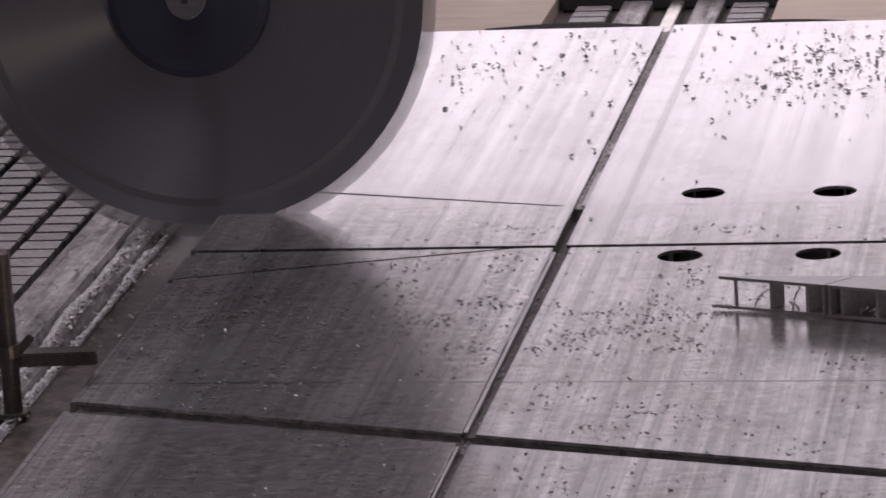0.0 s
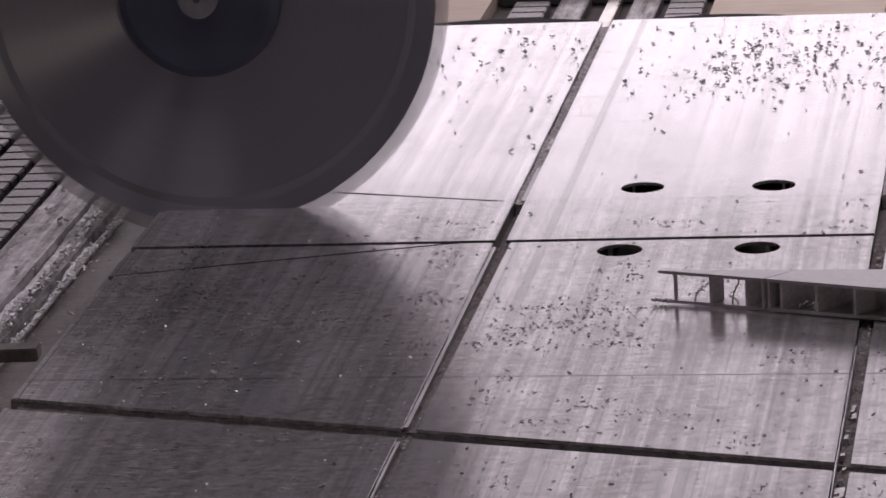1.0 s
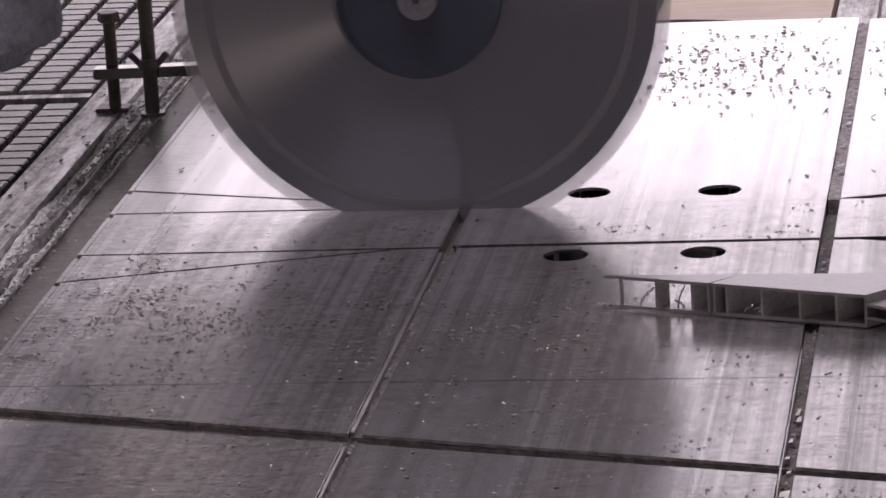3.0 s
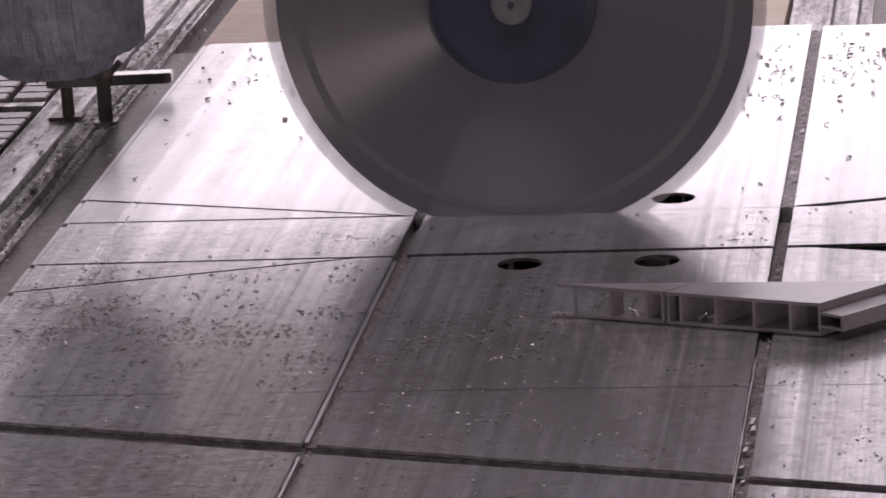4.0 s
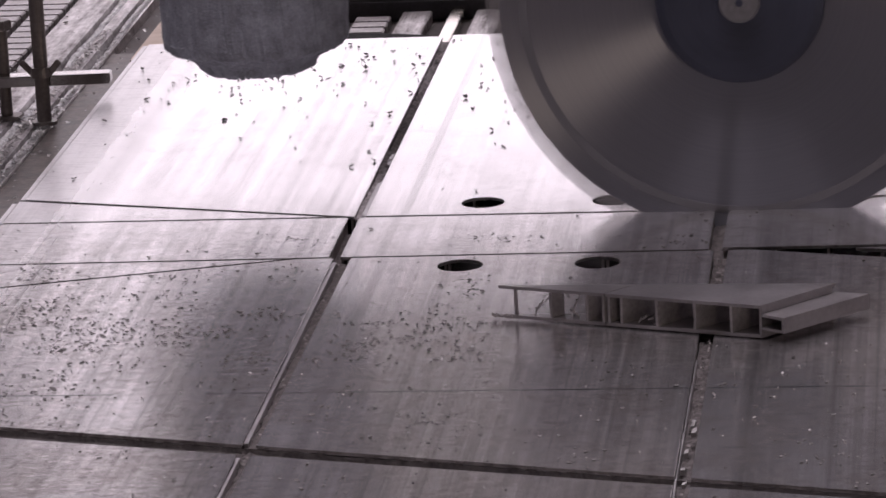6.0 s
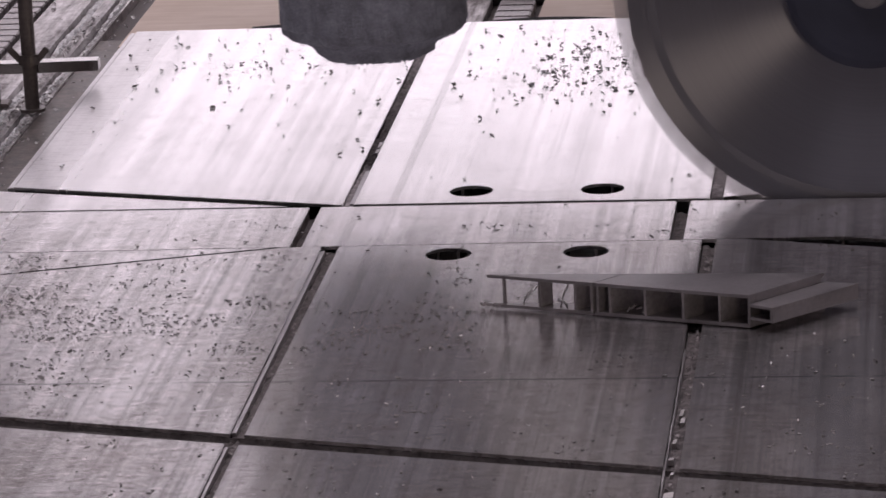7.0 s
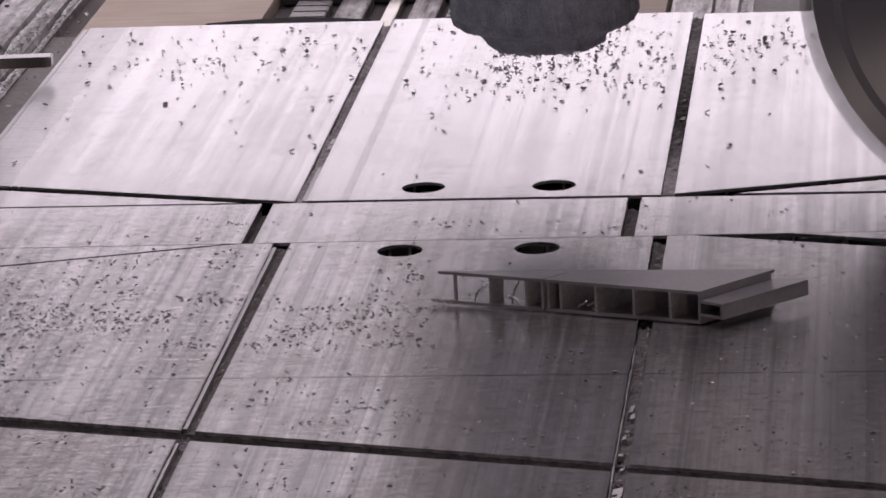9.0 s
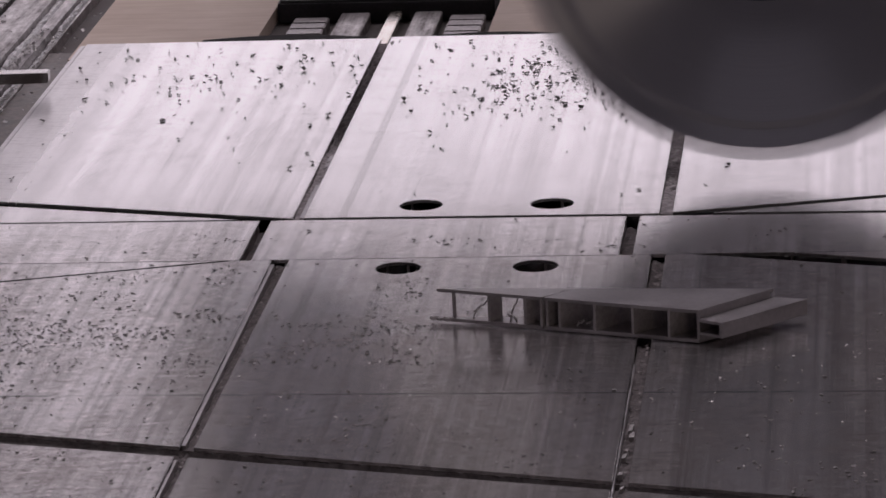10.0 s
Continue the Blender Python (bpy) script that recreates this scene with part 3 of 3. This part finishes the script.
# ---- the triangular offcut with its open cells ----
def offcut():
    ob = thing("panel_offcut", "triangular offcut of two joined hollow aluminium panels showing open cells", "aluminium offcut", (0, 0, 0))
    a, b, c = Vector((0.1440, 0.3130)), Vector((0.3405, 0.2435)), Vector((0.3935, 0.2995))
    h, sk = 0.0245, 0.0024
    d = (c - b).normalized()
    z0 = Z + 0.0012
    side = Vector((d.y, -d.x))
    e = c - a

    def on_front(f):
        return a + (b - a) * f

    def reach(s):
        """How far a web from s runs to the far edge."""
        return ((a.x - s.x) * e.y - (a.y - s.y) * e.x) / (d.x * e.y - d.y * e.x)

    def flat(points, lo, hi, name, mat, label=""):
        part(name, prism([tuple(v) for v in points], z0 + lo, z0 + hi), mat, ob, label)

    def strip(s, u0, u1, lo, hi, name, mat):
        """A straight wall from the front edge to the far edge, u0 to u1 to the side of s."""
        n = reach(s)
        flat([s + side * u0 + d * 0.001, s + side * u1 + d * 0.001, s + side * u1 + d * (n - 0.002), s + side * u0 + d * (n - 0.002)], lo, hi, name, mat)

    # the two skins, each parted by the joint of the two panels
    j0, j1 = on_front(0.408), on_front(0.414)
    k0, k1 = j0 + d * reach(j0), j1 + d * reach(j1)
    for lo, hi, name in ((0, sk, "bottom_skin"), (h - sk, h, "top_skin")):
        flat([a, j0, k0], lo, hi, name, M_SCRAP)
        flat([j1, b, c, k1], lo, hi, name, M_SCRAP)
    for f in (0.060, 0.198, 0.337, 0.400, 0.422, 0.470, 0.604, 0.748, 0.885):
        strip(on_front(f), -0.0013, 0.0013, sk, h - sk, "web", M_CELL)
    # outer wall: plain above the tongue and below it
    strip(b - side * 0.0014, -0.0013, 0.0013, sk, h - sk, "side_wall", M_SCRAP)
    # hollow tongue along the wall
    t0, t1 = b + side * 0.0004, c + side * 0.0004
    o0, o1 = b + side * 0.0205 + d * 0.003, c + side * 0.0225 + d * 0.012
    flat([t0, o0, o1, t1], 0.0160, 0.0180, "tongue_top", M_SCRAP)
    flat([t0, o0, o1, t1], 0.0064, 0.0082, "tongue_floor", M_SCRAP)
    flat([o0 - side * 0.0024, o0, o1, o1 - side * 0.0024], 0.0083, 0.0159, "tongue_lip", M_SCRAP)
    # torn curls of metal left in the cells
    for f, lean, deep, tall in ((0.125, 24, 0.004, 0.017), (0.262, 12, 0.006, 0.018), (0.285, -30, 0.006, 0.009), (0.53, 62, 0.003, 0.014)):
        bm = bmesh.new()
        for k in range(4):
            bmesh.ops.create_cube(bm, size=1.0, matrix=Matrix.Rotation(radians(lean * (0.5 + 0.35 * k)), 4, "Y") @ Matrix.LocRotScale((0, 0, tall * (k + 0.5) / 4), None, (0.0011, 0.004, tall / 3.6)))
        low = min(v.co.z for v in bm.verts)
        s = on_front(f) + d * deep
        bmesh.ops.translate(bm, verts=bm.verts, vec=(s.x, s.y, z0 + sk - low))
        part("burr", bm, M_SCRAP, ob)
    bm = bmesh.new()
    for k in range(5):
        bmesh.ops.create_cube(bm, size=1.0, matrix=Matrix.LocRotScale((a.x - 0.004 + 0.003 * k, a.y - 0.001 * k, z0 + 0.0015 + 0.0006 * (k % 2)), Euler((0.3 * k, 0.5, 0.7 * k)), (0.004, 0.0022, 0.0016)))
    part("torn_tip", bm, M_CELL, ob)


offcut()


# ---- clamps on the rail ----
def clamp(x, y, turn, label, dark=False):
    mat, barmat = (M_BOLT, M_BAR) if not dark else (M_BOLT, M_BOLT)
    ob = thing("clamp", label, "clamp", (x, y, BED), "clamps")
    ob.rotation_euler.z = radians(turn)
    boxed("foot", -0.058, -0.026, 0.012, 0.034, 0, 0.004, mat, ob, bevel=0.001)
    part("support_bolt", turned([(0.0058, 0.004), (0.0058, 0.086)], 20, m=Matrix.Translation((-0.0405, 0.024, 0))), mat, ob)
    part("bolt_head", turned([(0.0095, 0.085), (0.0105, 0.0865), (0.0105, 0.093), (0.0095, 0.0945)], 6, m=Matrix.Translation((-0.0405, 0.024, 0))), mat, ob)
    part("clamping_rod", turned([(0.0068, 0.0), (0.0068, 0.122), (0.0055, 0.1235)], 20), mat, ob)
    part("rod_washer", turned([(0.012, 0.0), (0.012, 0.003)], 20), mat, ob)
    bm = box(bmesh.new(), -0.055, 0.0625, 0.004, 0.022, 0.0345, 0.0445, 0.001)
    bmesh.ops.rotate(bm, verts=bm.verts, cent=(0, 0.012, 0), matrix=Matrix.Rotation(radians(4), 3, "Z"))
    part("clamp_bar", bm, barmat, ob, "shiny zinc-plated bar" if not dark else "dark oily bar")
    for s in (-1, 1):
        bm = box(bmesh.new(), -0.003, 0.003, -0.002, 0.002, 0, 0.018, 0.001)
        bmesh.ops.rotate(bm, verts=bm.verts, matrix=Matrix.Rotation(radians(42 * s), 3, "Y"))
        bmesh.ops.translate(bm, verts=bm.verts, vec=(s * 0.006, 0, 0.046))
        part("wing", bm, mat, ob)
    part("wing_nut", turned([(0.010, 0.045), (0.009, 0.054)], 20), mat, ob)
    return ob


clamp(-0.3545, 1.088, 0, "steel strap clamp with wing nut holding a panel's edge")
clamp(-0.3540, 0.1414, 0, "dark oily strap clamp on the slotted rail", True)


# ---- the saw head: blade and the dusty housing beside it, carried above ----
CUT_Y = 0.6195


def saw_head():
    head = thing("saw_head", "travelling saw head with circular blade and black dusty housing", "saw head", (0, 0, 0))
    blade = part("saw_blade", turned([(0.024, -0.0016), (0.1930, -0.0016), (0.1930, 0.0016), (0.024, 0.0016)], 180, "Y"), M_BLADE, head, "large dark steel circular saw blade, spinning")
    part("bevel_ring", turned([(0.1705, -0.0015), (0.1706, -0.0018), (0.1774, -0.0018), (0.1775, -0.0015), (0.1775, 0.0012), (0.1705, 0.0012)], 180, "Y"), M_RING, blade, "lighter ground ring near the blade's rim")
    n = 64
    first = None
    for i in range(n):
        m = Matrix.Rotation(i * math.tau / n, 4, "Y")
        if first is None:
            bm = bmesh.new()
            shape = [(0.1925, -0.0066), (0.1925, 0.0060), (0.1980, 0.0062), (0.2034, 0.0058), (0.2040, 0.0050), (0.2032, -0.0040), (0.1990, -0.0062)]
            fr = [bm.verts.new((r, -0.0021, u)) for r, u in shape]
            bk = [bm.verts.new((r, 0.0021, u)) for r, u in shape]
            bm.faces.new(fr), bm.faces.new(bk[::-1])
            for k in range(len(fr)):
                bm.faces.new((fr[k - 1], bk[k - 1], bk[k], fr[k]))
            bmesh.ops.recalc_face_normals(bm, faces=bm.faces)
            first = tooth = part("tooth", bm, M_BLADE_EDGE, blade)
        else:
            tooth = new("tooth", first.data)
            tooth.parent = blade
        tooth.matrix_basis = m
    part("flange", turned([(0.060, -0.0125), (0.0665, -0.0105), (0.0675, -0.0018), (0.02, -0.0018)], 96, "Y"), M_FLANGE, blade, "black blade flange")
    part("arbor_nut", turned([(0.0045, -0.0190), (0.0150, -0.0190), (0.0165, -0.0175), (0.0165, -0.0120), (0.01, -0.0120)], 48, "Y"), M_HUB, blade, "pale round arbor nut")
    part("arbor_pin", turned([(0.0030, -0.0200), (0.0030, -0.0185)], 16, "Y"), M_FLANGE, blade)
    # what carries them, over the top of the picture; sized to darken near reflections
    part("arbor", turned([(0.028, 0.0018), (0.028, 0.16)], 32, "Y"), M_STEEL, head)
    boxed("motor", -0.09, 0.09, 0.361, 0.52, 0.045, 0.2, M_STEEL, head, bevel=0.01)
    boxed("shading_carrier", -0.33, 0.09, 0.10, 0.36, 0.040, 0.42, M_STEEL, head, bevel=0.01)
    boxed("shading_carriage", -0.61, 0.09, 0.53, 0.80, 0.07, 0.62, M_STEEL, head, bevel=0.01)
    boxed("carrier_arm", -0.53, -0.331, 0.12, 0.33, 0.185, 0.42, M_STEEL, head, bevel=0.01)
    rng = random.Random(21)
    at = Matrix.Translation((-0.421, 0.185, 0.005))
    bodies = (("housing", [(0.040, 0.180), (0.079, 0.178), (0.0795, 0.06), (0.0795, 0.0), (0.0795, -0.040), (0.0795, -0.062), (0.078, -0.069), (0.072, -0.0725), (0.060, -0.0745)], "black cylindrical housing coated with grey dust"),
              ("housing_collar", [(0.066, -0.0735), (0.0625, -0.0765), (0.0555, -0.0790), (0.0520, -0.0830), (0.0500, -0.0885), (0.0440, -0.0925), (0.030, -0.0930)], "dust-caked stepped collar"))
    for name, profile, label in bodies:
        bm = turned(profile, 160, m=at)
        for v in bm.verts:
            q = v.co - at.translation
            if q.z < 0.1:
                lump = 0.0012 * math.sin(q.x * 310 + 2 * math.sin(q.y * 240)) * math.sin(q.z * 420 + q.x * 150) + rng.uniform(-0.0009, 0.0009)
                r = math.hypot(q.x, q.y)
                v.co.x += lump * q.x / r
                v.co.y += lump * q.y / r
                v.co.z += rng.uniform(-0.0010, 0.0010)
        part(name, bm, M_DRUM, head, label)
    return head, blade


HEAD, BLADE = saw_head()


# ---- swarf: chips strewn over the panels ----
def chips(name, label, spots, mat, seed, top=Z, bend=(0.8, 3.4), lean=0.6):
    rng = random.Random(seed)
    verts, faces = [], []
    for x, y, s in spots(rng):
        turn, tilt = rng.uniform(0, math.tau), rng.uniform(0.0, lean)
        length, width, curl = s * rng.uniform(0.6, 1.25), s * rng.uniform(0.45, 0.95), rng.uniform(*bend)
        base, n = len(verts), 5
        bit = []
        for i in range(n + 1):
            a = curl * (i / n - 0.5)
            u, h = length * math.sin(a) / curl, length * (1 - math.cos(a)) / curl
            for v in (-width / 2, width / 2):
                w = v * (1 - 0.5 * abs(i / n - 0.5)) + rng.uniform(-0.12, 0.12) * width
                q, up = w * math.cos(tilt) - h * math.sin(tilt), w * math.sin(tilt) + h * math.cos(tilt)
                bit.append((x + u * math.cos(turn) - q * math.sin(turn), y + u * math.sin(turn) + q * math.cos(turn), up))
        low = min(p[2] for p in bit)
        verts += [(p[0], p[1], top + 0.0002 + p[2] - low) for p in bit]
        for i in range(n):
            faces.append((base + 2 * i, base + 2 * i + 1, base + 2 * i + 3, base + 2 * i + 2))
    me = bpy.data.meshes.new(name)
    me.from_pydata(verts, [], faces)
    me.materials.append(mat)
    return tagged(new(name, me), label, "metal chips", kind="stuff")


def free(x, y):
    """On a panel's face and off the cuts and holes."""
    if not any(a + 0.003 < x < b - 0.003 and y < far - 0.004 for a, b, far in PANELS):
        return False
    if -0.022 < y - front_cut(x) < 0.012 or abs(y - cut_1(x)) < 0.008 or abs(y - cut_2(x)) < 0.006:
        return False
    if any(math.hypot(x - hx, y - hy) < 0.023 for hx, hy in ((0.0975, 0.6615), (0.2055, 0.66), (0.0985, 0.4662), (0.2058, 0.4662))):
        return False
    if 0.144 < x < 0.43 and 0.235 < y < 0.335:
        return False
    return True


def far_spots(rng):
    out = []
    while len(out) < 700:
        r = rng.random()
        if r < 0.5:
            x, y = rng.gauss(0.19, 0.07), rng.gauss(1.115, 0.085)
        elif r < 0.72:
            x, y = rng.uniform(0.31, 0.55), rng.gauss(1.15, 0.07)
        elif r < 0.88:
            x, y = rng.uniform(-0.28, 0.0), rng.gauss(1.16, 0.08)
        else:
            x, y = rng.uniform(-0.29, 0.59), rng.uniform(0.68, 1.3)
        if free(x, y):
            out.append((x, y, rng.choice((0.0018, 0.0025, 0.0035, 0.0045, 0.0055))))
    return out


def near_spots(rng):
    heaps = [(rng.gauss(-0.19, 0.07), rng.gauss(0.29, 0.07)) for _ in range(90)] + [(rng.gauss(0.10, 0.06), rng.gauss(0.29, 0.06)) for _ in range(34)]
    heaps += [(rng.uniform(-0.29, 0.59), rng.uniform(-0.25, 0.62)) for _ in range(60)]
    out = []
    while len(out) < 4200:
        if rng.random() < 0.7:
            hx, hy = rng.choice(heaps)
            x, y = rng.gauss(hx, 0.012), rng.gauss(hy, 0.010)
        else:
            x, y = rng.uniform(-0.29, 0.59), rng.uniform(-0.3, 0.62)
        if free(x, y):
            out.append((x, y, rng.choice((0.0008, 0.0012, 0.0016, 0.0022, 0.0034))))
    return out


def bright_spots(rng):
    out = []
    while len(out) < 200:
        x, y = rng.uniform(-0.29, 0.55), rng.gauss(0.12, 0.16)
        if free(x, y):
            out.append((x, y, rng.choice((0.0015, 0.002, 0.003))))
    return out


def bed_spots(rng):
    loose = [(rng.uniform(-0.43, -0.30), rng.uniform(0.3, 1.6), rng.choice((0.002, 0.003, 0.004, 0.006))) for _ in range(240)]
    ridge = [(rng.gauss(rng.choice((-0.3705, -0.3705, -0.351)), 0.0028), rng.uniform(-0.2, 1.5), rng.choice((0.002, 0.003, 0.004))) for _ in range(3200)]
    return loose + ridge


def seam_spots(rng):
    out = []
    for x in (0.0, 0.300):
        out += [(x + rng.gauss(0, 0.0022), y, rng.choice((0.0015, 0.0025, 0.0035))) for y in [rng.uniform(-0.3, 0.49) for _ in range(130)] + [rng.uniform(0.64, 1.3) for _ in range(160)]]
    return out


chips("gap_chips", "dull metal chips lying in the gaps between panels", seam_spots, M_WEB, 13, Z - 0.0045)
chips("bed_chips", "metal chips strewn along the slotted rail", bed_spots, M_CHIP_LIGHT, 9, BED)
chips("dark_chips", "dark curled metal chips strewn over the far panels", far_spots, M_CHIP, 3)
chips("fine_chips", "fine dark metal chips strewn over the near panels", near_spots, M_CHIP, 5, bend=(0.3, 1.3), lean=0.25)
chips("bright_chips", "small bright metal chips lying on the panels", bright_spots, M_CHIP_LIGHT, 7)


# ---- what moves ----
HEAD_ROWS = [   # seconds, along the cut, across it, height of the arbor over the panels
    (0.0, -0.3085, 0, 0.186), (0.5, -0.284, 0, 0.184), (1.0, -0.2485, 0, 0.182), (1.5, -0.197, 0, 0.181), (2.5, -0.0820, 0, 0.180), (4.5, 0.1475, 0, 0.179), (5.5, 0.2630, 0, 0.176),
    (7.0, 0.4300, 0, 0.175), (7.5, 0.4872, 0, 0.175), (8.0, 0.5443, 0, 0.175), (8.5, 0.5990, 0, 0.174), (8.8, 0.6150, 0, 0.174), (9.0, 0.6160, 0, 0.175), (9.1, 0.6160, 0, 0.180), (9.3, 0.6155, 0, 0.205),
    (9.5, 0.6140, 0.004, 0.2210), (9.6, 0.603, 0.018, 0.222), (9.7, 0.570, 0.045, 0.221), (9.8, 0.515, 0.075, 0.220), (9.9, 0.452, 0.102, 0.219), (10.0, 0.3815, 0.125, 0.218)]


def motions():
    walk(HEAD, [(t, pose(x - 0.003, CUT_Y + y, Z + z - 0.0015)) for t, x, y, z in HEAD_ROWS])
    walk(BLADE, [(i / 30, pose(0, 0, 0, 0, 64.0 * i, 0)) for i in range(301)])
    # each strip lies close to the uncut panel until the blade has passed, then all are dragged along
    after = [(5.7, pose(0, 0, 0)), (6.1, pose(-0.008, -0.001, 0)), (6.5, pose(-0.024, -0.003, 0)), (6.8, pose(-0.026, -0.003, 0)), (10.0, pose(-0.026, -0.003, 0))]
    shut = 2 * KERF - 0.0004
    walk(MOVING["strip"][0], [(0.0, pose(0, shut, 0)), (1.0, pose(0, shut, 0)), (2.4, pose(0, 0, 0))] + after)
    walk(MOVING["strip"][1], [(0.0, pose(0, shut, 0)), (3.8, pose(0, shut, 0)), (4.9, pose(0, 0, 0))] + after)
    walk(MOVING["strip"][2], [(0.0, pose(0, shut, 0)), (5.6, pose(0, shut, 0)), (6.1, pose(-0.008, shut, 0)), (6.5, pose(-0.024, 0, 0)), (6.8, pose(-0.026, -0.003, 0)), (10.0, pose(-0.026, -0.003, 0))])
    walk(MOVING["left_wedge"], [(0.0, pose(0, 0, 0))] + after)
    slide = [(0.0, 0.0), (7.5, 0.0), (8.0, 0.012), (8.3, 0.06), (8.5, 0.09), (8.8, 0.05), (9.0, 0.025), (9.2, 0.08), (9.4, 0.13), (9.5, 0.10), (9.6, 0.01), (10.0, 0.008)]
    walk(MOVING["right_wedge"], [(t, pose(x, 0, 0)) for t, x in slide])


motions()
